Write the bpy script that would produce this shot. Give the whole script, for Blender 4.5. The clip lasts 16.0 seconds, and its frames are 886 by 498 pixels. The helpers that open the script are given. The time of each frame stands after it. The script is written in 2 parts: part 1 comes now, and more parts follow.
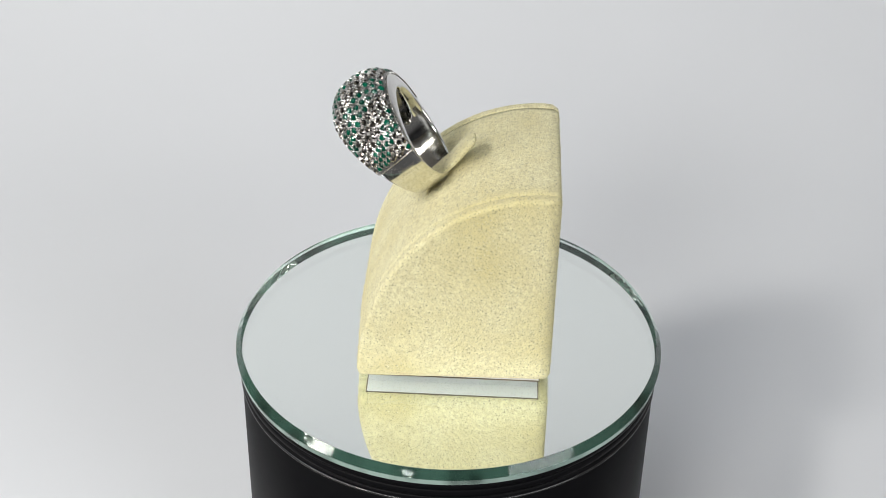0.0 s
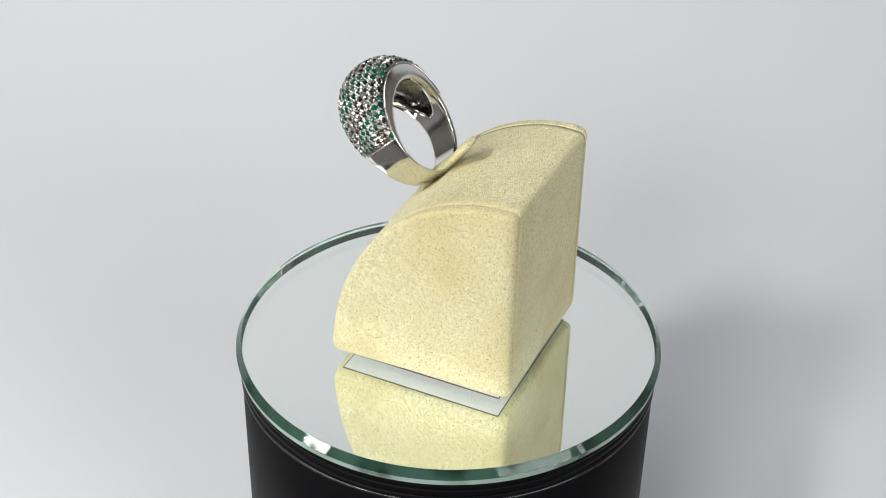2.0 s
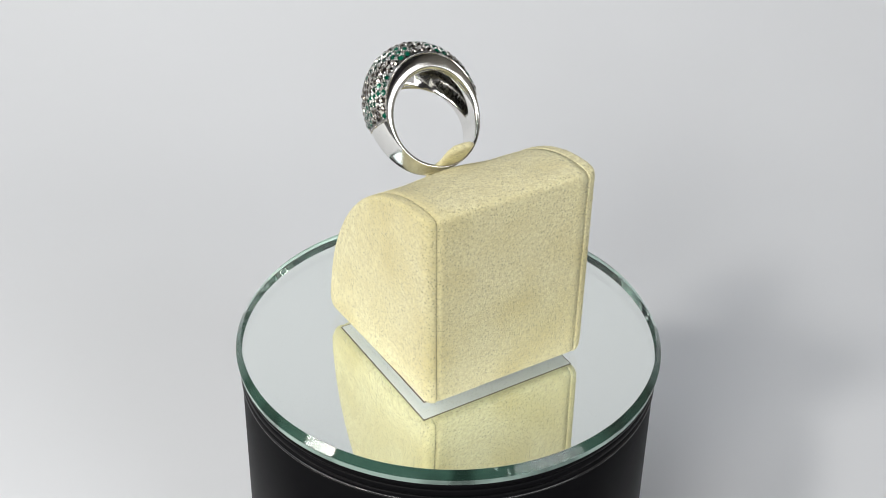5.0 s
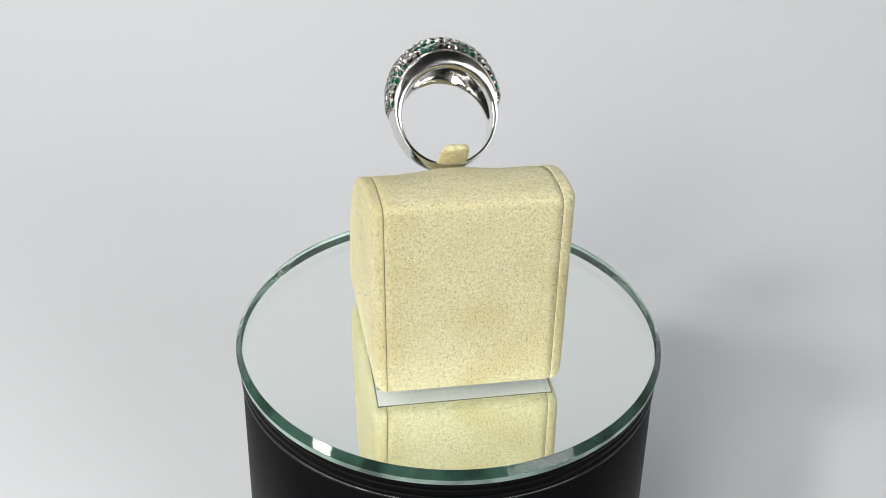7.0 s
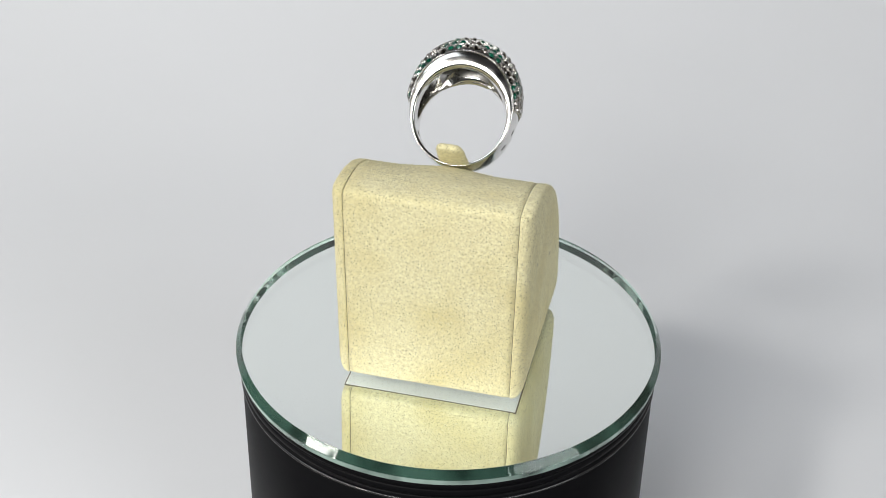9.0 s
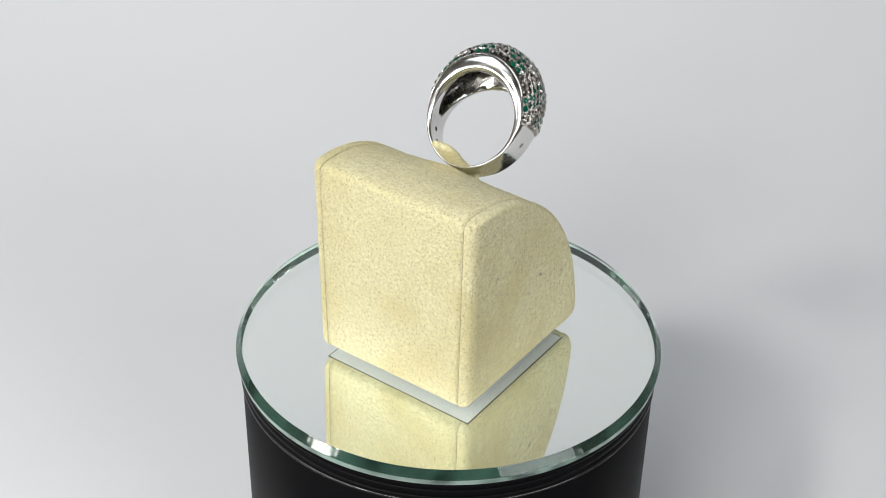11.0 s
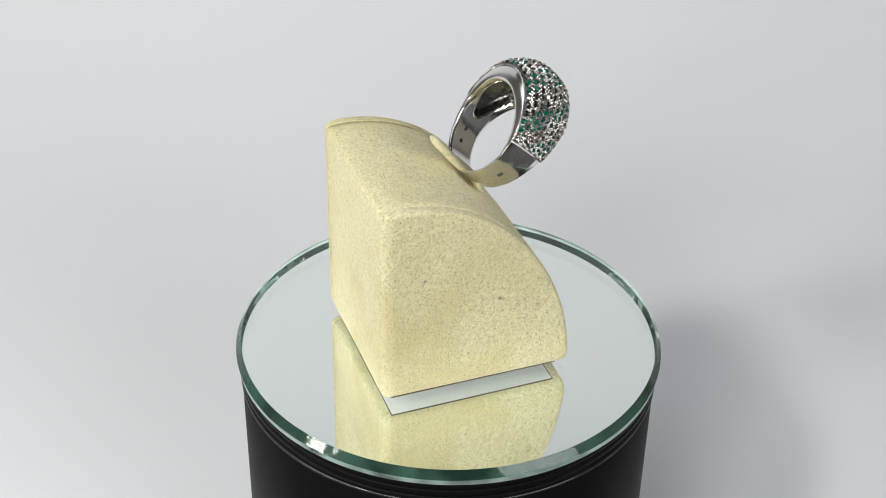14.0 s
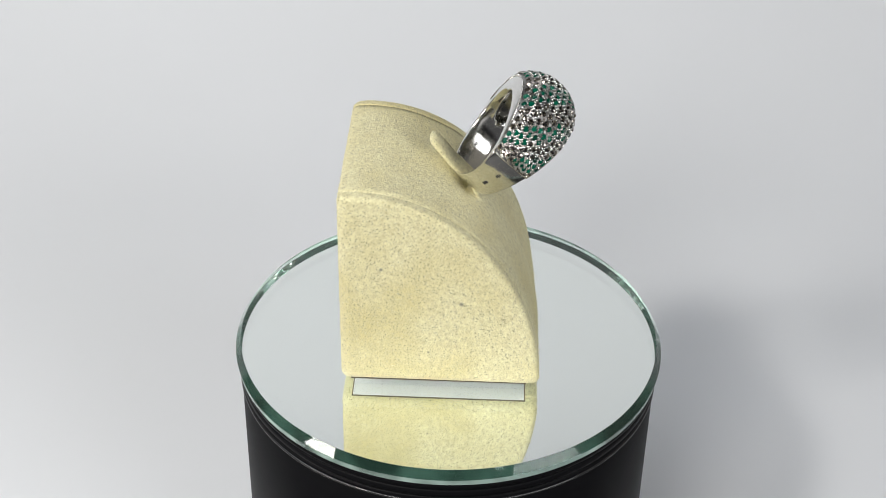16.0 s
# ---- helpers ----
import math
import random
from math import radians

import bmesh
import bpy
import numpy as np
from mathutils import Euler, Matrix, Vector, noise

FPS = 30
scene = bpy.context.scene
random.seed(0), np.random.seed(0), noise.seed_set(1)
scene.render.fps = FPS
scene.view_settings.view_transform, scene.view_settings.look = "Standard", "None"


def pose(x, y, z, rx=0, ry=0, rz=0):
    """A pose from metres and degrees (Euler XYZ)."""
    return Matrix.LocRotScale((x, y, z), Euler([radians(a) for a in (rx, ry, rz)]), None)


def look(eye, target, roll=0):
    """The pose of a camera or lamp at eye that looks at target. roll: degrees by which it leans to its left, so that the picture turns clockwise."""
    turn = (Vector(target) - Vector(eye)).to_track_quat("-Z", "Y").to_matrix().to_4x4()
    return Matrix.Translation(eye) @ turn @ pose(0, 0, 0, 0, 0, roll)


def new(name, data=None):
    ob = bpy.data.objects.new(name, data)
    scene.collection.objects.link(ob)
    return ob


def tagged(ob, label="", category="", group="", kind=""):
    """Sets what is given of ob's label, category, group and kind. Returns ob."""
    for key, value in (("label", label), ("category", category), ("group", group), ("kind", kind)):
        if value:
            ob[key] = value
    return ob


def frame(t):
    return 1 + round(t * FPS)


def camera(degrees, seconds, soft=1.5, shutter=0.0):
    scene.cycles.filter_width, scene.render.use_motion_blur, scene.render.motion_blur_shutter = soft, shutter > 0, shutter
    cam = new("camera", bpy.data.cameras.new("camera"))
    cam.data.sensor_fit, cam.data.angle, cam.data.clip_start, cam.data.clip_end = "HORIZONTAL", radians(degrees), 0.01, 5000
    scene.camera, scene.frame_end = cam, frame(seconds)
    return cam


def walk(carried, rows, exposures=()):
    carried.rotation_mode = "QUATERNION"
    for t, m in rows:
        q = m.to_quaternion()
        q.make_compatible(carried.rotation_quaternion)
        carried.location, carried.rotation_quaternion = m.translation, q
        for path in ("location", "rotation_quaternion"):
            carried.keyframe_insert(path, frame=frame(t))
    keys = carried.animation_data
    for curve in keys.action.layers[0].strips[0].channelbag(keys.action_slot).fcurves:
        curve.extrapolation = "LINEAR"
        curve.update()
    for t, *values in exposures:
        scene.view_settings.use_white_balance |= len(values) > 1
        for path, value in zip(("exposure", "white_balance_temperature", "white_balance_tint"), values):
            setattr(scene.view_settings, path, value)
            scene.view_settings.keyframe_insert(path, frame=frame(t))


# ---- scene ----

U = 0.0425            # radius of the mirror disc
TOP = 0.064           # height of the mirror's face above the table
SPEED = 11.20        # degrees per second, clockwise from above
ZERO = 7.7            # the moment at which the stand's back faces the camera

# ---------------------------------------------------------------- camera
cam = camera(33.906, 16.0, soft=0.8)
EYE = Vector((0, -5.4745 * U, TOP + 4.1576 * U))
PITCH, YAW, ROLL = radians(-34.099), radians(0.365), 1.101
AHEAD = Vector((-math.sin(YAW) * math.cos(PITCH), math.cos(YAW) * math.cos(PITCH), math.sin(PITCH)))
walk(cam, [(0.0, look(EYE, EYE + AHEAD, ROLL)), (16.0, look(EYE, EYE + AHEAD, ROLL))], exposures=[(0.0, 0.0), (16.0, 0.0)])

# ---------------------------------------------------------------- light
world = bpy.data.worlds.new("room_light")
scene.world = world
world.use_nodes = True
world.node_tree.nodes["Background"].inputs[0].default_value = (0.80, 0.87, 1.0, 1)
world.node_tree.nodes["Background"].inputs[1].default_value = 0.05


def lamp(name, eye, target, sx, sy, watts, colour):
    data = bpy.data.lights.new(name, "AREA")
    data.shape, data.size, data.size_y, data.energy, data.color = "RECTANGLE", sx, sy, watts, colour
    ob = new(name, data)
    ob.matrix_world = look(eye, target)
    return ob


lamp("key_panel_light", (-0.36, -0.34, 0.54), (0, 0, 0.07), 0.08, 0.08, 1.9, (1.0, 0.97, 0.92))
# Broad overhead fill, an added source that evens out paper and stand.
lamp("overhead_fill_light", (-0.60, -0.05, 0.95), (-0.05, 0.0, 0), 0.6, 0.6, 2.2, (0.90, 0.95, 1.0))

# Large soft fill, added in place of room light on the right-facing sides.
lamp("side_panel_light", (0.46, -0.44, 0.36), (0, -0.05, 0.07), 0.40, 0.36, 2.05, (0.97, 0.98, 1.0))
lamp("front_panel_light", (-0.19, -0.48, 0.41), (0, 0, 0.08), 0.17, 0.13, 1.4, (1.0, 0.98, 0.95))
lamp("low_panel_light", (-0.47, -0.26, 0.235), (0, 0, 0.08), 0.11, 0.11, 0.95, (1.0, 0.975, 0.93))

# ---------------------------------------------------------------- materials


def material(name):
    m = bpy.data.materials.new(name)
    m.use_nodes = True
    return m, m.node_tree.nodes, m.node_tree.links, m.node_tree.nodes["Principled BSDF"]


def mixed(n, l, fac, a, b):
    x = n.new("ShaderNodeMix")
    x.data_type = "RGBA"
    l.new(fac, x.inputs[0])
    for k, c in ((6, a), (7, b)):
        if isinstance(c, tuple):
            x.inputs[k].default_value = (*c, 1)
        else:
            l.new(c, x.inputs[k])
    return x.outputs[2]


def noised(n, l, scale, detail=4, rough=0.6, space="Object"):
    c = n.new("ShaderNodeTexCoord")
    x = n.new("ShaderNodeTexNoise")
    x.inputs["Scale"].default_value, x.inputs["Detail"].default_value, x.inputs["Roughness"].default_value = scale, detail, rough
    l.new(c.outputs[space], x.inputs["Vector"])
    return x.outputs[0]


def ramped(n, l, fac, p0, p1, a=0.0, b=1.0):
    x = n.new("ShaderNodeMapRange")
    l.new(fac, x.inputs[0])
    for k, v in enumerate((p0, p1, a, b)):
        x.inputs[k + 1].default_value = v
    return x.outputs[0]


def bumped(n, l, p, height, strength, distance):
    x = n.new("ShaderNodeBump")
    x.inputs["Strength"].default_value, x.inputs["Distance"].default_value = strength, distance
    l.new(height, x.inputs["Height"])
    l.new(x.outputs[0], p.inputs["Normal"])


def suede(name, pale, deep, marks=()):
    m, n, l, p = material(name)
    blotch = ramped(n, l, noised(n, l, 95, 5), 0.42, 0.70)
    nap = mixed(n, l, blotch, pale, deep)
    soil = ramped(n, l, noised(n, l, 42, 3), 0.48, 0.70, 0.0, 0.75)
    nap = mixed(n, l, soil, nap, tuple(c * k for c, k in zip(deep, (0.86, 0.82, 0.66))))
    brushed = ramped(n, l, noised(n, l, 1300, 6, 0.8), 0.40, 0.64)
    nap = mixed(n, l, brushed, nap, tuple(c * 0.80 for c in deep))
    pores = ramped(n, l, noised(n, l, 3200, 2, 0.5), 0.60, 0.68)
    speck = mixed(n, l, pores, nap, tuple(c * 0.42 for c in deep))
    for y, z, r in marks:
        at = n.new("ShaderNodeTexCoord")
        far = n.new("ShaderNodeVectorMath")
        far.operation = "DISTANCE"
        flat = n.new("ShaderNodeVectorMath")
        flat.operation = "MULTIPLY"
        flat.inputs[1].default_value = (0, 1, 1)
        l.new(at.outputs["Object"], flat.inputs[0])
        far.inputs[1].default_value = (0, y, z)
        l.new(flat.outputs[0], far.inputs[0])
        speck = mixed(n, l, ramped(n, l, far.outputs["Value"], r * 0.4, r, 0.75, 0.0), speck, (0.13, 0.13, 0.10))
    l.new(speck, p.inputs["Base Color"])
    p.inputs["Roughness"].default_value = 0.95
    p.inputs["Specular IOR Level"].default_value = 0.1
    p.inputs["Sheen Weight"].default_value = 0.25
    p.inputs["Sheen Roughness"].default_value = 0.5
    bumped(n, l, p, noised(n, l, 2200, 4, 0.75), 0.8, 0.0005)
    return m


def metal(name, colour, rough, bump=0.0, scale=900):
    m, n, l, p = material(name)
    p.inputs["Metallic"].default_value = 1
    worn = mixed(n, l, noised(n, l, scale, 4), colour, tuple(c * 0.86 for c in colour))
    l.new(worn, p.inputs["Base Color"])
    l.new(ramped(n, l, noised(n, l, scale * 0.5, 5), 0.3, 0.7, rough * 0.6, rough * 1.5), p.inputs["Roughness"])
    if bump:
        bumped(n, l, p, noised(n, l, scale, 3), bump, 0.0001)
    return m


def glass(name, tint, rough=0.0):
    m, n, l, p = material(name)
    p.inputs["Base Color"].default_value = (*tint, 1)
    p.inputs["Transmission Weight"].default_value = 1
    p.inputs["IOR"].default_value = 1.52
    p.inputs["Roughness"].default_value = rough
    return m


def plain(name, a, b, rough, scale, bump=0.1, distance=0.0002):
    m, n, l, p = material(name)
    f = noised(n, l, scale, 5)
    l.new(mixed(n, l, f, a, b), p.inputs["Base Color"])
    p.inputs["Roughness"].default_value = rough
    bumped(n, l, p, noised(n, l, scale * 6, 3), bump, distance)
    return m


SUEDE = suede("cream_suede", (0.93, 0.88, 0.565), (0.83, 0.75, 0.405))
SUEDE_MARKED = suede("spotted_cream_suede", (0.93, 0.88, 0.565), (0.83, 0.75, 0.405), [(0.06 * U, 0.468 * U, 0.012 * U), (-0.285 * U, 0.635 * U, 0.010 * U), (-0.08 * U, 0.20 * U, 0.006 * U)])
m, n, l, p = material("suede_fibre")
geo = n.new("ShaderNodeNewGeometry")
l.new(mixed(n, l, geo.outputs["Random Per Island"], (0.56, 0.50, 0.28), (0.95, 0.91, 0.63)), p.inputs["Base Color"])
p.inputs["Roughness"].default_value = 0.9
FIBRE = m
SILVER = metal("polished_silver", (0.86, 0.85, 0.82), 0.12, 0.06, 1800)
PAVE = metal("oxidised_silver", (0.30, 0.29, 0.28), 0.3, 0.4, 2500)
HOLLOW = metal("dark_hollow_silver", (0.22, 0.215, 0.205), 0.26, 0.03, 1500)
BRUSHED = metal("brushed_silver", (0.80, 0.79, 0.77), 0.16)
GRAIN = metal("silver_grain", (0.76, 0.745, 0.72), 0.22)
MARCASITE = metal("marcasite_stone", (0.36, 0.335, 0.31), 0.09)
GLASS = glass("clear_glass", (0.982, 1.0, 0.995))


def edge_glass(name, tint, inner_light, share, strength):
    """Green edge glass: part clear, part matt colour for light caught inside, with the slow waver of hand grinding."""
    m, n, l, p = material(name)
    g = n.new("ShaderNodeBsdfGlass")
    g.inputs["Color"].default_value, g.inputs["IOR"].default_value, g.inputs["Roughness"].default_value = (*tint, 1), 1.52, 0.0
    # Matt green stands in for light tinted and trapped inside the glass.
    p.inputs["Base Color"].default_value, p.inputs["Roughness"].default_value = (*inner_light, 1), 0.12
    wave = noised(n, l, 105, 2)
    for shader in (g, p):
        bumped(n, l, shader, wave, strength, 0.0012)
    x = n.new("ShaderNodeMixShader")
    # Noise in the matt share imitates bright and dark stretches along the edge.
    l.new(ramped(n, l, noised(n, l, 90, 2), 0.40, 0.58, share * 0.5, min(1.0, share * 1.5)), x.inputs[0])
    l.new(g.outputs[0], x.inputs[1])
    l.new(p.outputs[0], x.inputs[2])
    l.new(x.outputs[0], n["Material Output"].inputs[0])
    return m


BEVEL = edge_glass("green_glass_slope", (0.955, 0.995, 0.975), (0.20, 0.46, 0.35), 0.13, 0.5)
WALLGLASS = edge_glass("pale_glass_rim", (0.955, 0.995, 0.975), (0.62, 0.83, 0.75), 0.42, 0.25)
SILVERING = metal("mirror_silvering", (0.975, 0.98, 0.975), 0.0)
SILVERING.node_tree.nodes["Principled BSDF"].inputs["Roughness"].default_value = 0.0
SILVERING.node_tree.nodes["Principled BSDF"].inputs["Base Color"].default_value = (0.965, 0.99, 0.975, 1)
for link in list(SILVERING.node_tree.links):
    if link.to_socket.name in ("Roughness", "Base Color"):
        SILVERING.node_tree.links.remove(link)
BLACK = plain("black_plastic", (0.004, 0.004, 0.005), (0.007, 0.007, 0.008), 0.42, 300, 0.08)
BLACK.node_tree.nodes["Principled BSDF"].inputs["Specular IOR Level"].default_value = 0.05
TRIM = plain("glossy_black_trim", (0.02, 0.02, 0.021), (0.03, 0.03, 0.031), 0.18, 300, 0.02)
PAPER = plain("white_paper_sweep", (0.745, 0.76, 0.785), (0.715, 0.73, 0.755), 0.8, 9, 0.05)
CARD = plain("white_card", (0.88, 0.88, 0.86), (0.84, 0.84, 0.82), 0.7, 150)
WALL = plain("grey_wall_paint", (0.20, 0.205, 0.215), (0.17, 0.175, 0.185), 0.9, 4)
CREAM = plain("cream_bounce_wall", (0.64, 0.60, 0.52), (0.58, 0.545, 0.47), 0.9, 4)
DARK = plain("dark_floor", (0.035, 0.035, 0.038), (0.05, 0.05, 0.052), 0.6, 12)
INK = plain("oxidised_engraving", (0.02, 0.02, 0.02), (0.05, 0.05, 0.045), 0.6, 500)
# Dark tone of the panel seams and of the gap line under the stand.
SEAM_GAP = plain("dark_seam_gap", (0.09, 0.072, 0.045), (0.14, 0.11, 0.07), 0.9, 500)

m, n, l, p = material("emerald_stone")
info = n.new("ShaderNodeObjectInfo")
l.new(mixed(n, l, info.outputs["Random"], (0.0, 0.036, 0.021), (0.002, 0.105, 0.060)), p.inputs["Base Color"])
p.inputs["Roughness"].default_value, p.inputs["IOR"].default_value = 0.08, 1.58
p.inputs["Coat Weight"].default_value = 0.4
EMERALD = m

# ---------------------------------------------------------------- mesh helpers


def mesh_of(name, bm, mats, smooth=True):
    me = bpy.data.meshes.new(name)
    bmesh.ops.recalc_face_normals(bm, faces=bm.faces)
    bm.to_mesh(me)
    bm.free()
    for x in mats if isinstance(mats, (list, tuple)) else [mats]:
        me.materials.append(x)
    if smooth:
        me.shade_smooth()
    return me


def part(name, bm, mats, parent, label="", smooth=True):
    ob = new(name, mesh_of(name, bm, mats, smooth))
    ob.parent = parent
    return tagged(ob, label)


def lathe(rings, seg=160, closed_ends=True, mat=None):
    """A turned solid from (radius, height) pairs, bottom to top; mat gives each band's material slot."""
    bm = bmesh.new()
    loops = []
    for r, z in rings:
        loops.append([bm.verts.new((r * math.cos(2 * math.pi * k / seg), r * math.sin(2 * math.pi * k / seg), z)) for k in range(seg)])
    for i in range(len(loops) - 1):
        for k in range(seg):
            f = bm.faces.new((loops[i][k], loops[i][(k + 1) % seg], loops[i + 1][(k + 1) % seg], loops[i + 1][k]))
            f.material_index = mat[i] if mat else 0
    if closed_ends:
        a = bm.faces.new(list(reversed(loops[0])))
        b = bm.faces.new(loops[-1])
        if mat:
            a.material_index, b.material_index = mat[-2], mat[-1]
    return bm


def prism(profile, x0, x1, round_by=0.0, steps=3):
    """A profile in y and z, drawn out along x, with rounded rims."""
    bm = bmesh.new()
    ends = []
    for x in (x0, x1):
        ends.append([bm.verts.new((x, y, z)) for y, z in profile])
    k = len(profile)
    caps = [bm.faces.new(ends[0]), bm.faces.new(list(reversed(ends[1])))]
    for i in range(k):
        bm.faces.new((ends[0][i], ends[1][i], ends[1][(i + 1) % k], ends[0][(i + 1) % k]))
    if round_by:
        rim = {e for f in caps for e in f.edges}
        bmesh.ops.bevel(bm, geom=list(rim), offset=round_by, segments=steps, profile=0.5, affect="EDGES")
    return bm


# ---------------------------------------------------------------- setting
def paper_sweep():
    """A white sheet that lies on the table and rises behind the turntable."""
    bm = bmesh.new()
    far, rad = 0.36, 0.22
    line = [(-0.03, 0.0), (0.0, 0.0), (0.07, 0.0), (far - rad, 0.0)]
    line += [(far - rad + rad * math.sin(a), rad - rad * math.cos(a)) for a in np.linspace(0.1, math.pi / 2, 24)]
    line += [(far, 0.36), (far, 0.5)]
    rows = [[bm.verts.new((x, y, z)) for y, z in line] for x in np.linspace(-0.55, 0.55, 9)]
    for a, b in zip(rows, rows[1:]):
        for i in range(len(line) - 1):
            bm.faces.new((a[i], b[i], b[i + 1], a[i + 1]))
    ob = new("backdrop", mesh_of("backdrop", bm, PAPER))
    mod = ob.modifiers.new("thickness", "SOLIDIFY")
    mod.thickness, mod.offset = 0.0006, -1
    return tagged(ob, "seamless white paper sweep curving up behind the turntable", "backdrop", kind="structure")


def room():
    """Unseen plain walls, floor and ceiling that close the place."""
    def slab(name, x0, x1, y0, y1, z0, z1, paint=WALL):
        bm = bmesh.new()
        bmesh.ops.create_cube(bm, size=1)
        for v in bm.verts:
            v.co = ((x0 + x1) / 2 + v.co.x * (x1 - x0), (y0 + y1) / 2 + v.co.y * (y1 - y0), (z0 + z1) / 2 + v.co.z * (z1 - z0))
        tagged(new(name, mesh_of(name, bm, paint, False)), {CREAM: "unseen light-bouncing cream ", WALL: "plain grey painted ", DARK: "plain dark grey "}[paint] + name.split("_")[0], name.split("_")[0], kind="structure")
    slab("floor", -1.1, 0.9, -1.6, 1.6, -0.06, -0.0006, DARK)
    slab("ceiling", -1.1, 0.9, -1.6, 1.6, 1.7, 1.75)
    slab("wall_north", -1.1, 0.9, 1.6, 1.65, -0.06, 1.75)
    slab("wall_south", -1.1, 0.9, -1.65, -1.6, -0.06, 1.75)
    # Unseen pale walls, set close to throw light back on stand and silver.
    slab("wall_east", 0.9, 0.95, -1.65, 1.65, -0.06, 1.75, CREAM)
    slab("wall_west", -1.15, -1.1, -1.65, 1.65, -0.06, 1.75, CREAM)


# ---------------------------------------------------------------- turntable and mirror
THICK = 0.072 * U
DROP = 0.038 * U


def turntable():
    base = tagged(new("turntable"), "round black plastic turntable under the mirror disc", "turntable")
    h = TOP - THICK
    part("body", lathe([(0.970 * U, 0), (0.980 * U, 0.0006), (0.980 * U, h - 0.0040), (0.972 * U, h - 0.0035), (0.9 * U, h - 0.0034)]), BLACK, base)
    part("ring_band", lathe([(0.9 * U, h - 0.0035), (0.980 * U, h - 0.0033), (0.986 * U, h - 0.0029), (0.986 * U, h - 0.0019), (0.980 * U, h - 0.0016), (0.9 * U, h - 0.0015)]), BLACK, base)
    part("platter", lathe([(0.9 * U, h - 0.0016), (0.982 * U, h - 0.0014), (0.989 * U, h - 0.0011), (0.989 * U, h - 0.0003), (0.984 * U, h - 0.00005), (0.3 * U, h - 0.00005)]), BLACK, base)
    part("trim_ring", lathe([(0.95 * U, h - 0.0050), (0.983 * U, h - 0.0050), (0.986 * U, h - 0.0047), (0.983 * U, h - 0.0044), (0.95 * U, h - 0.0044)]), TRIM, base, "thin glossy black trim ring")
    return base


def mirror_disc():
    disc = tagged(new("mirror_disc"), "round mirror with a sloped green glass edge, on the turntable", "mirror")
    disc.location = (0, 0, TOP)
    face = lathe([(0.3 * U, 0), (0.974 * U, 0)], 240, False)
    silver = lathe([(0.3 * U, -THICK), (0.985 * U, -THICK)], 240, False)
    for bm in (face, silver):
        rim = [e for e in bm.edges if e.is_boundary and e.verts[0].co.xy.length < 0.5 * U]
        bmesh.ops.contextual_create(bm, geom=rim)
    slope = lathe([(1.0 * U, -DROP), (0.974 * U, 0)], 240, False)
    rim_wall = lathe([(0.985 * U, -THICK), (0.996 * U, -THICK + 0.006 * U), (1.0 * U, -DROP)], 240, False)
    glass_face = part("glass_face", face, GLASS, disc, "clear glass face", False)
    part("silvering", silver, SILVERING, disc, "silver backing", False)
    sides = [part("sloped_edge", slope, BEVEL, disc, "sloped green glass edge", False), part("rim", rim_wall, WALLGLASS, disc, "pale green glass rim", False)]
    glass_face.visible_shadow = False
    if glass_face.data.polygons[0].normal.z < 0:
        glass_face.data.flip_normals()
    for ob in sides:
        ob.visible_shadow = False
        wall = max(ob.data.polygons, key=lambda f: f.area)
        if wall.normal.dot(wall.center) < 0:
            ob.data.flip_normals()
    return disc


# ---------------------------------------------------------------- ring stand
BACK, FRONT, HIGH = -0.470 * U, 0.417 * U, 0.987 * U
LEFT, RIGHT, PANEL = -0.430 * U, 0.449 * U, 0.056 * U
STAND_TURN, LOW = 1.9, 0.015 * U
ARC_Y, ARC_P = -0.40 * U, 2.03


def stand_profile(shrink=0.0, rise=0.0, steps=40):
    """The stand's side: upright back, quarter-round top that comes down to the front."""
    ay, az, rb = FRONT - ARC_Y - shrink, HIGH - shrink, 0.035 * U
    pts, low = [], LOW + max(shrink, rise)
    for k in range(6):
        a = math.pi + math.pi / 2 * k / 5
        pts.append((BACK + shrink + rb + rb * math.cos(a), low + rb + rb * math.sin(a)))
    pts += [(FRONT - 0.03 * U - shrink, low), (FRONT - 0.012 * U - shrink, low + 0.01 * U)]
    for k in range(steps + 1):
        a0 = 0.05 + rise / az * 0.9
        a = a0 + (math.pi / 2 - a0) * k / steps
        pts.append((ARC_Y + ay * math.cos(a) ** (2 / ARC_P), az * math.sin(a) ** (2 / ARC_P)))
    pts += [(BACK + shrink + 0.022 * U, az - 0.004 * U), (BACK + shrink + 0.006 * U, az - 0.014 * U), (BACK + shrink, az - 0.035 * U)]
    return pts


def side_panel(face, inward):
    """A padded side plate: soft rims all round, softest along the bottom."""
    def round_off(d, r):
        return r - math.sqrt(max(0.0, r * r - max(0.0, r - d) ** 2))
    bm = bmesh.new()
    loops = []
    for d in (0.0, 0.0015, 0.005, 0.010, 0.016, 0.023, 0.032, 0.046, 0.052, 0.056):
        back = 0.0025 if d > 0.055 else 0.0
        prof = stand_profile((round_off(d, 0.022) + back) * U, (1.5 * round_off(d, 0.05) + back) * U)
        soft_back = 0.028 * U * max(0.0, 1 - d / 0.05) ** 2
        loops.append([bm.verts.new((face + inward * d * U, y + soft_back * smoothstep((-0.40 * U - y) / (0.06 * U)), z)) for y, z in prof])
    k = len(loops[0])
    for a, b in zip(loops, loops[1:]):
        for i in range(k):
            bm.faces.new((a[i], b[i], b[(i + 1) % k], a[(i + 1) % k]))
    bm.faces.new(loops[0])
    bm.faces.new(list(reversed(loops[-1])))
    return bm


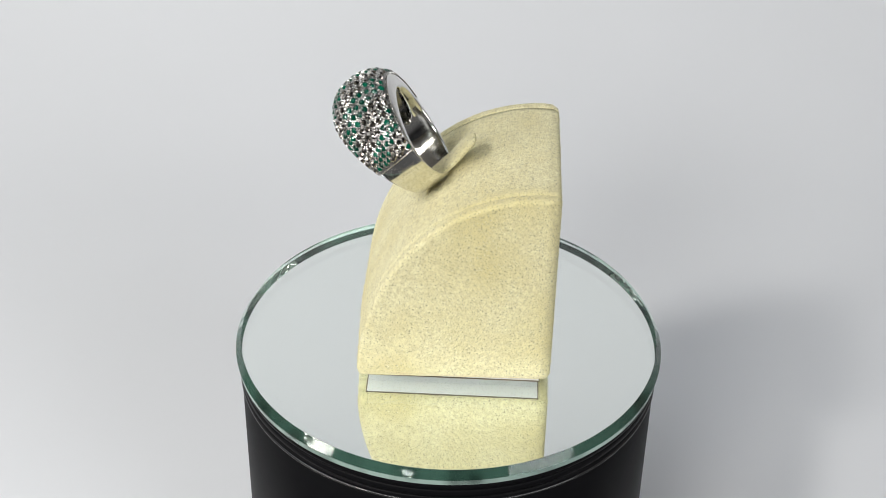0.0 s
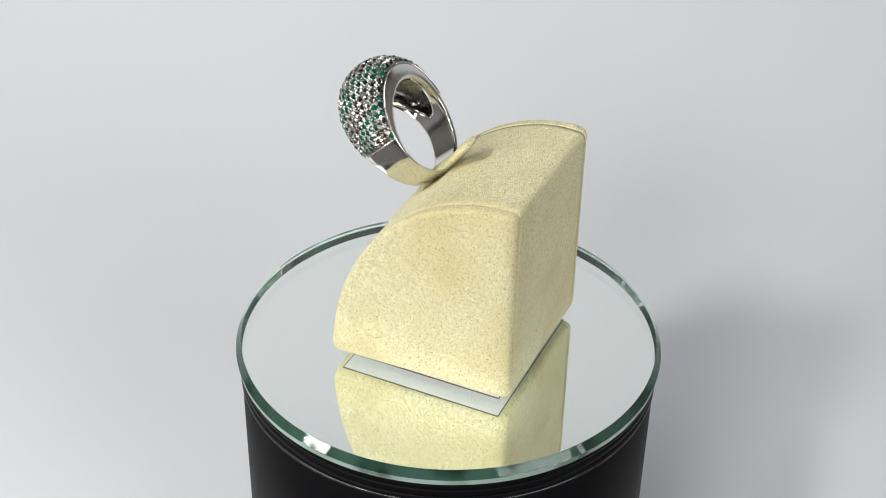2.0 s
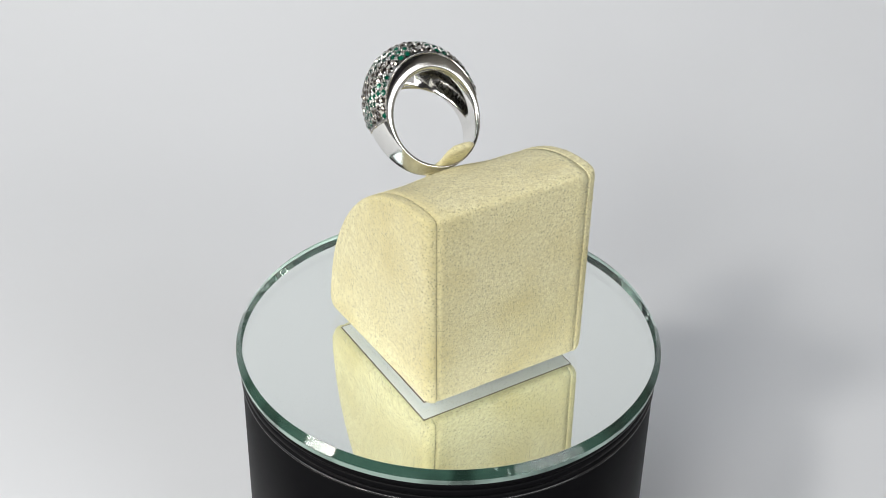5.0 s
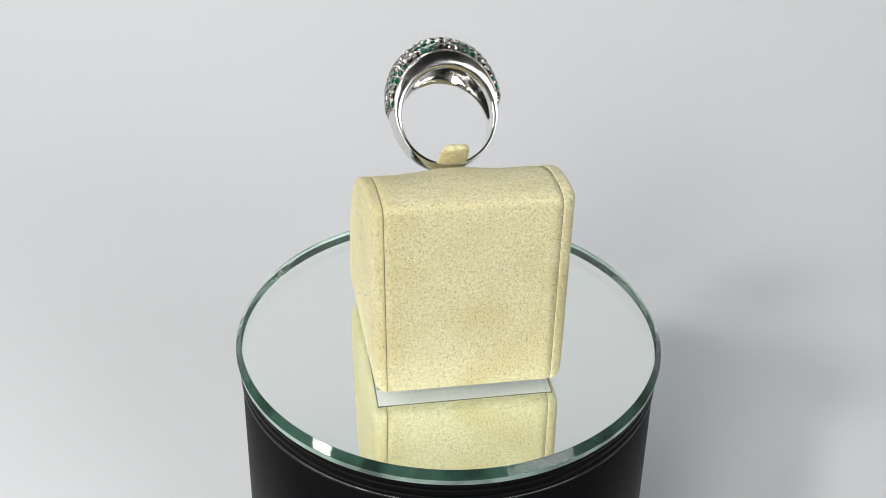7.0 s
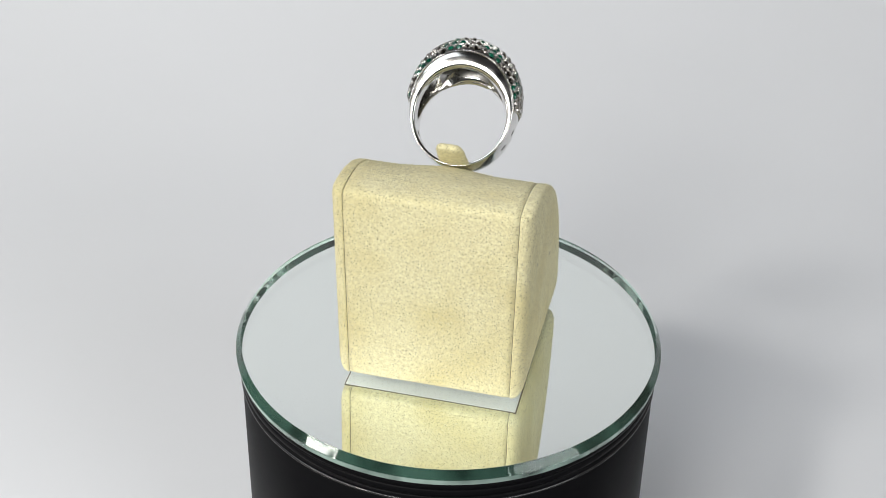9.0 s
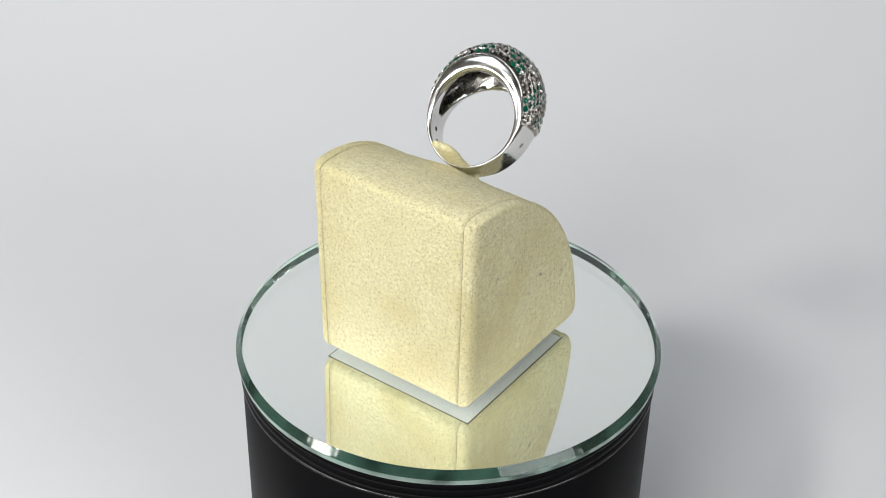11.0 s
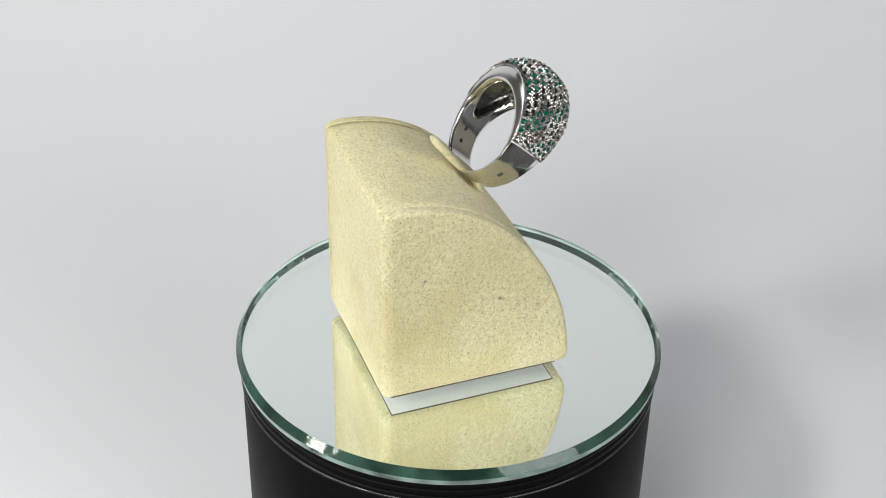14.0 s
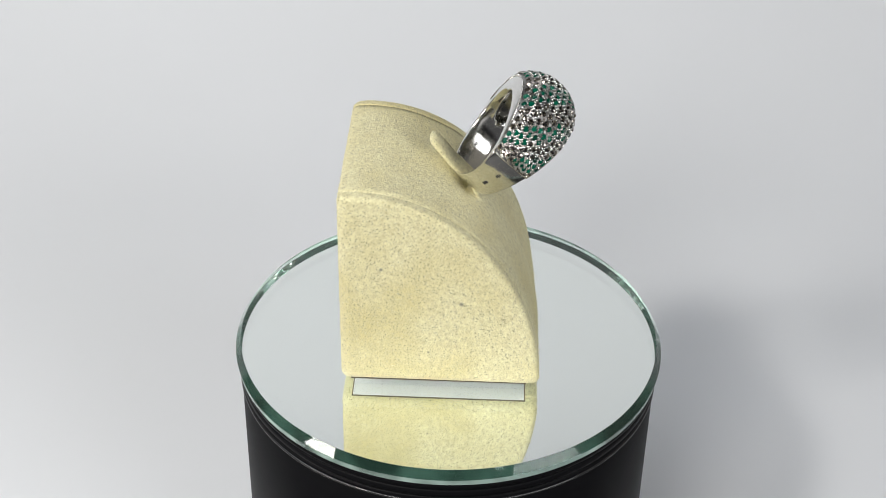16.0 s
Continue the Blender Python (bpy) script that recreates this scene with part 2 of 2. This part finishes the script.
def wrap():
    """The suede that runs up the back and over the top, lifted a little round the slit."""
    bm = bmesh.new()
    x0, x1 = LEFT + PANEL + 0.0022 * U, RIGHT - PANEL - 0.0022 * U
    loops = []
    for i in range(25):
        x = x0 + (x1 - x0) * i / 24
        sink = 0.002 * U if i in (0, 24) else 0.0
        loop = []
        for y, z in stand_profile(0.0005 * U + sink):
            lift = 0.022 * U * math.exp(-((x / (0.13 * U)) ** 2) - ((y - 0.03 * U) / (0.12 * U)) ** 2) if z > 0.3 * U else 0.0
            lift -= 0.030 * U * math.exp(-((x / (0.10 * U)) ** 4) - ((y - 0.065 * U) / (0.045 * U)) ** 2) if z > 0.3 * U else 0.0
            lift += 0.004 * U * noise.noise(Vector((x, y, z)) / (0.16 * U))
            loop.append(bm.verts.new((x, y + lift * 0.6, z + lift * 0.8 if z > 0.1 * U else z)))
        loops.append(loop)
    k = len(loops[0])
    for a, b in zip(loops, loops[1:]):
        for i in range(k):
            bm.faces.new((a[i], b[i], b[(i + 1) % k], a[(i + 1) % k]))
    bm.faces.new(loops[0])
    bm.faces.new(list(reversed(loops[-1])))
    return bm


def tongue():
    """The suede flap that comes out of the slit and holds the ring."""
    path = [(0.112, 0.700), (0.118, 0.765), (0.098, 0.824), (0.050, 0.876), (-0.008, 0.938), (-0.050, 0.994), (-0.082, 1.030), (-0.094, 1.040)]
    wide = [0.070, 0.070, 0.069, 0.068, 0.066, 0.063, 0.054, 0.034]
    thick = [0.016, 0.016, 0.016, 0.016, 0.017, 0.018, 0.017, 0.010]
    bm = bmesh.new()
    loops = []
    for i, (y, z) in enumerate(path):
        y0, z0 = path[max(0, i - 1)]
        y1, z1 = path[min(len(path) - 1, i + 1)]
        d = Vector((0, y1 - y0, z1 - z0)).normalized()
        up = Vector((0, d.z, -d.y))
        up = up if up.z > 0 else -up
        ring_ = []
        for k in range(12):
            a = 2 * math.pi * k / 12
            c, q = math.cos(a), math.sin(a)
            x = wide[i] * math.copysign(abs(c) ** 0.5, c)
            ring_.append(bm.verts.new((Vector((0.0 + x, y, z)) + up * thick[i] * q) * U))
        loops.append(ring_)
    for a, b in zip(loops, loops[1:]):
        for k in range(12):
            bm.faces.new((a[k], b[k], b[(k + 1) % 12], a[(k + 1) % 12]))
    bm.faces.new(loops[0])
    bm.faces.new(list(reversed(loops[-1])))
    return bm


def nap_fibres(stand, count=15000):
    """Short suede fibres that stand off the cloth."""
    rnd = np.random.RandomState(7)
    verts, faces = [], []
    tris = []
    for ob in stand.children:
        if ob.name.split(".")[0] in ("wrap", "side_panel", "tongue"):
            me = ob.data
            me.calc_loop_triangles()
            for t in me.loop_triangles:
                a, b, c = (me.vertices[i].co for i in t.vertices)
                if max(a.z, b.z, c.z) > LOW + 0.03 * U:
                    tris.append((a, b, c, t.normal, t.area))
    share = np.array([t[4] for t in tris])
    for k in rnd.choice(len(tris), count, p=share / share.sum()):
        a, b, c, n_, _ = tris[k]
        u, v = sorted(rnd.rand(2))
        at = a * u + b * (v - u) + c * (1 - v)
        side = n_.orthogonal().normalized()
        turn = rnd.rand() * 6.283
        d = (side * math.cos(turn) + n_.cross(side) * math.sin(turn) + n_ * rnd.uniform(0.1, 0.9)).normalized()
        w = d.cross(n_).normalized() * rnd.uniform(0.0009, 0.0017) * U
        i0 = len(verts)
        verts += [at - w, at + w, at + d * rnd.uniform(0.006, 0.015) * U]
        faces.append((i0, i0 + 1, i0 + 2))
    me = bpy.data.meshes.new("nap")
    me.from_pydata(verts, [], faces)
    me.materials.append(FIBRE)
    ob = new("nap", me)
    ob.parent = stand
    tagged(ob, "short cream suede fibres", kind="stuff")


def ring_stand():
    stand = tagged(new("ring_stand"), "cream suede quarter-round ring stand standing on the mirror", "ring stand")
    part("wrap", wrap(), SUEDE, stand)
    part("side_panel", side_panel(LEFT, 1), SUEDE, stand)
    part("side_panel", side_panel(RIGHT, -1), SUEDE_MARKED, stand)
    part("seam", prism(stand_profile(0.004 * U), LEFT + PANEL - 0.01 * U, LEFT + PANEL + 0.012 * U), SEAM_GAP, stand, "dark recessed seam")
    part("seam", prism(stand_profile(0.004 * U), RIGHT - PANEL - 0.012 * U, RIGHT - PANEL + 0.01 * U), SEAM_GAP, stand, "dark recessed seam")
    part("tongue", tongue(), SUEDE, stand, "suede tongue that holds the ring")
    # Thin dark plate, added to draw the shaded gap between card and suede.
    for name, wide, deep, low, high, label in (("base_gap_plate", 0.80, 0.785, LOW - 0.0004 * U, LOW + 0.003 * U, "dark plate drawn for the gap round the base card"), ("base_card", 0.79, 0.775, LOW - 0.0018 * U, LOW + 0.004 * U, "white card glued under the stand"), ("foot", 0.50, 0.50, 0.0002 * U, LOW, "small white card foot")):
        bm = bmesh.new()
        bmesh.ops.create_cube(bm, size=1)
        for v in bm.verts:
            v.co = (0.012 * U + v.co.x * wide * U, -0.033 * U + v.co.y * deep * U, low + (high - low) * (v.co.z + 0.5))
        part(name, bm, SEAM_GAP if name == "base_gap_plate" else CARD, stand, label, False)
    for ob in stand.children:
        if ob.name.split(".")[0] not in ("tongue", "base_gap_plate", "base_card", "foot"):
            for v in ob.data.vertices:
                if v.co.x < 0 and v.co.y > 0:
                    v.co.y += 0.022 * U * v.co.y / FRONT * v.co.x / (0.44 * U)
                v.co.x -= (0.030 if v.co.x < 0 else -0.005) * v.co.y * abs(v.co.x) / (0.44 * U)
                v.co.x = 0.009 * U + (v.co.x - 0.009 * U) * (1 - (0.035 if v.co.x < 0 else 0.018) * (1 - v.co.z / HIGH))
    nap_fibres(stand)
    stand.location = (0, 0, TOP)
    return stand


# ---------------------------------------------------------------- ring
RI = 0.199 * U
CENTRE = Vector((-0.012, 0.199, 0.999)) * U
TILT, TWIST = 43.0, 4.0
PAVE_END = radians(76)


def smoothstep(x):
    x = min(1, max(0, x))
    return x * x * (3 - 2 * x)


def ring_section(a):
    """Half width, rim radius and crown radius at the angle a from the dome's top."""
    c = max(0.0, math.cos(a / 2))
    half = (0.070 + 0.078 * c ** 4.6) * U
    rim = (0.2125 + 0.070 * c ** 5) * U
    crown = (0.2155 + 0.1565 * c ** 6) * U
    return half, rim, crown


def outer(a, s, lift=0.0):
    half, rim, crown = ring_section(a)
    r = rim + (crown - rim) * (1 - abs(s) ** 2.4) ** 0.75 + lift
    return Vector((r * math.sin(a), s * half, r * math.cos(a)))


def outer_normal(a, s):
    e = 0.01
    s = min(0.97, max(-0.97, s))
    t1, t2 = outer(a + e, s) - outer(a - e, s), outer(a, s + e) - outer(a, s - e)
    n = t2.cross(t1).normalized()
    return n if n.dot(outer(a, s)) > 0 else -n


def ring_band():
    bm = bmesh.new()
    seg, loops = 180, []
    for k in range(seg):
        a = 2 * math.pi * k / seg - math.pi
        half, rim, crown = ring_section(a)
        pts = [(s, None) for s in np.linspace(-1, 1, 41)]
        pts = [outer(a, s) for s, _ in pts]
        inner = []
        for s in np.linspace(1, -1, 41):
            w = half * 0.985
            e = math.hypot(a / radians(96), s / 0.86)
            dip = 0.085 * U * smoothstep((1 - e) / 0.15) * max(0.0, math.cos(a * 0.93)) ** 0.5 if abs(a) < 1.67 else 0.0
            flare = 0.022 * U * abs(s) ** 4 * max(0.0, math.cos(a / 2)) ** 5
            r = RI + dip + flare + 0.003 * U * abs(s) ** 14
            inner.append(Vector((r * math.sin(a), s * w, r * math.cos(a))))
        sides = []
        for p0, p1 in ((pts[-1], inner[0]), (inner[-1], pts[0])):
            swell = math.copysign(0.09 * (p0 - p1).length, p0.y)
            sides.append([p0.lerp(p1, q) + Vector((0, swell * math.sin(math.pi * q), 0)) for q in (0.1, 0.25, 0.5, 0.75, 0.9)])
        loops.append([bm.verts.new(p) for p in pts + sides[0] + inner + sides[1]])
    m_ = len(loops[0])
    for k in range(seg):
        A, B = loops[k], loops[(k + 1) % seg]
        for i in range(m_):
            f = bm.faces.new((A[i], B[i], B[(i + 1) % m_], A[(i + 1) % m_]))
            # Hollowed faces on the inside take a darker, rougher silver.
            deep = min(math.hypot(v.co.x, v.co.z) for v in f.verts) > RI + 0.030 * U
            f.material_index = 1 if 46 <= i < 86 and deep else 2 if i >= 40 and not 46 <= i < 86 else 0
    return bm


def pave_plate():
    bm = bmesh.new()
    na, ns = 60, 24
    grid = [[bm.verts.new(outer(PAVE_END * (2 * i / na - 1), 0.98 * (2 * j / ns - 1), 0.002 * U)) for j in range(ns + 1)] for i in range(na + 1)]
    for i in range(na):
        for j in range(ns):
            bm.faces.new((grid[i][j], grid[i + 1][j], grid[i + 1][j + 1], grid[i][j + 1]))
    return bm


def brilliant(r, high):
    """A small faceted stone: girdle, crown and table."""
    bm = bmesh.new()
    lo = [bm.verts.new((r * math.cos(k * math.pi / 4), r * math.sin(k * math.pi / 4), 0)) for k in range(8)]
    mid = [bm.verts.new((r * 0.62 * math.cos((k + 0.5) * math.pi / 2), r * 0.62 * math.sin((k + 0.5) * math.pi / 2), high * 0.75)) for k in range(4)]
    tip = bm.verts.new((0, 0, high))
    for k in range(4):
        a, b = mid[k], mid[(k + 1) % 4]
        bm.faces.new((a, b, tip))
        bm.faces.new((lo[2 * k], lo[2 * k + 1], a))
        bm.faces.new((lo[2 * k + 1], lo[(2 * k + 2) % 8], a))
        bm.faces.new((lo[(2 * k + 2) % 8], b, a))
    return bm


def add_bead(verts, faces, c, n, r):
    """An eight-sided grain of metal, appended to lists for from_pydata."""
    t = n.orthogonal().normalized()
    b = n.cross(t)
    i0 = len(verts)
    for lat, k0 in ((0.0, 6), (0.75, 6)):
        for k in range(k0):
            a = 2 * math.pi * (k + lat) / k0
            verts.append(c + (t * math.cos(a) + b * math.sin(a)) * r * math.cos(lat) + n * r * math.sin(lat))
    verts.append(c + n * r)
    for k in range(6):
        k1 = (k + 1) % 6
        faces.append((i0 + k, i0 + k1, i0 + 6 + k))
        faces.append((i0 + k1, i0 + 6 + k1, i0 + 6 + k))
        faces.append((i0 + 6 + k, i0 + 6 + k1, i0 + 12))


def ring():
    top = tagged(new("ring"), "domed silver cocktail ring paved with emeralds and marcasite", "ring")
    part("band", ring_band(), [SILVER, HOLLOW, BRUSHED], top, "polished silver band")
    part("pave_plate", pave_plate(), PAVE, top, "oxidised silver dome plate")
    for start, side, y0, count in ((-1.98, -1, -0.012, 3), (-2.28, -1, -0.012, 3), (1.62, 1, 0.004, 3), (1.95, 1, 0.0, 4)):
        bm = bmesh.new()
        for k in range(count):
            a = start + 0.034 * k
            r = RI - 0.0006 * U if side < 0 else outer(a, 0.0).length + 0.0004 * U
            c = Vector((r * math.sin(a), y0 * U, r * math.cos(a)))
            t_, n_ = Vector((math.cos(a), 0, -math.sin(a))), Vector((math.sin(a), 0, math.cos(a)))
            high = (0.009 if k % 2 else 0.006) * U
            box = [bm.verts.new(c + t_ * x * 0.0024 * U + Vector((0, y * high, 0)) + n_ * z * 0.0008 * U) for x in (-1, 1) for y in (-1, 1) for z in (-1, 1)]
            for f in ((0, 1, 3, 2), (4, 6, 7, 5), (0, 4, 5, 1), (2, 3, 7, 6), (0, 2, 6, 4), (1, 5, 7, 3)):
                bm.faces.new([box[i] for i in f])
        part("hallmark", bm, INK, top, "dark engraved hallmark", False)
    stone = mesh_of("stone", brilliant(0.0152 * U, 0.008 * U), EMERALD, False)
    dark = mesh_of("stone_dark", brilliant(0.0152 * U, 0.0105 * U), MARCASITE, False)
    verts, faces = [], []
    pitch = 0.0358 * U
    rnd = random.Random(4)
    grid = np.linspace(-0.985, 0.985, 81)

    def across(a, u):
        """The place across the dome at which the fraction u of its breadth lies, along the surface."""
        pts = [outer(a, x) for x in grid]
        run = np.concatenate([[0], np.cumsum([(q - p_).length for p_, q in zip(pts, pts[1:])])])
        return float(np.interp(u * run[-1], run, grid)), run[-1]

    rows = int(across(0.4, 1)[1] * 0.976 / (pitch * 0.88))
    for j in range(rows):
        u = 0.012 + 0.976 * (j + 0.5) / rows
        r = outer(0.3, across(0.3, u)[0]).xz.length
        count = int(2 * PAVE_END * 0.965 * r / pitch)
        for i in range(count):
            a = PAVE_END * 0.965 * (2 * (i + (0.5 if j % 2 else 0.25) + 0.12) / count - 1) + rnd.uniform(-0.004, 0.004)
            if abs(a) > PAVE_END * 0.97:
                continue
            s = across(a, u)[0]
            c, n_ = outer(a, s, 0.003 * U), outer_normal(a, s)
            band = a * 0.30 + (u - 0.5) * 0.204
            green = (band + 0.007) % 0.1776 < 0.088
            me = stone if green else dark
            ob = new("emerald" if green else "marcasite", me)
            ob.parent = top
            ob.matrix_basis = Matrix.Translation(c) @ n_.to_track_quat("Z", "Y").to_matrix().to_4x4() @ pose(0, 0, 0, rnd.uniform(-18, 18), rnd.uniform(-18, 18), rnd.uniform(0, 360))
            for da, ds in ((0.5, 0.0), (0.0, 0.9), (0.27, 0.48), (-0.27, 0.48), (0.5, 0.9)):
                a2 = a + (da + rnd.uniform(-0.06, 0.06)) * pitch / r
                s2 = across(a2, min(0.985, u + 0.93 * (ds * 0.55 + rnd.uniform(-0.04, 0.04)) / rows))[0]
                if abs(a2) < PAVE_END * 0.985:
                    add_bead(verts, faces, outer(a2, s2, 0.005 * U), outer_normal(a2, s2), rnd.uniform(0.0054, 0.0068) * U)
    me = bpy.data.meshes.new("grain_setting")
    me.from_pydata(verts, [], faces)
    me.materials.append(GRAIN)
    grains = new("grain_setting", me)
    grains.parent = top
    tagged(grains, "tiny bright silver setting grains", kind="stuff")
    verts, faces = [], []
    for s in (-0.993, 0.993):
        for k in range(110):
            a = PAVE_END * (2 * k / 109 - 1)
            add_bead(verts, faces, outer(a, s, 0.002 * U), outer_normal(a, s), 0.0052 * U)
    for a in (-PAVE_END, PAVE_END):
        for k in range(34):
            s = 0.955 * (2 * k / 33 - 1)
            add_bead(verts, faces, outer(a, s, 0.001 * U), outer_normal(a, s), 0.0048 * U)
    me = bpy.data.meshes.new("milgrain_edge")
    me.from_pydata(verts, [], faces)
    me.materials.append(GRAIN)
    edge = new("milgrain_edge", me)
    edge.parent = top
    tagged(edge, "beaded silver border", kind="stuff")
    return top


# ---------------------------------------------------------------- build
paper_sweep()
room()
turntable()
mirror = mirror_disc()
stand = ring_stand()
jewel = ring()


def motions():
    times = [0.5 * k for k in range(33)]
    turn = [(t, pose(0, 0, 0, 0, 0, -SPEED * (t - ZERO))) for t in times]
    lift = Matrix.Translation((0, 0, TOP))
    walk(mirror, [(t, lift @ m) for t, m in turn])
    walk(stand, [(t, lift @ m @ pose(0, 0, 0, 0, 0, STAND_TURN)) for t, m in turn])
    seat = Matrix.Translation(CENTRE) @ pose(0, 0, 0, 0, 0, TWIST) @ pose(0, 0, 0, -TILT, 0, 0)
    walk(jewel, [(t, lift @ m @ seat) for t, m in turn])


motions()
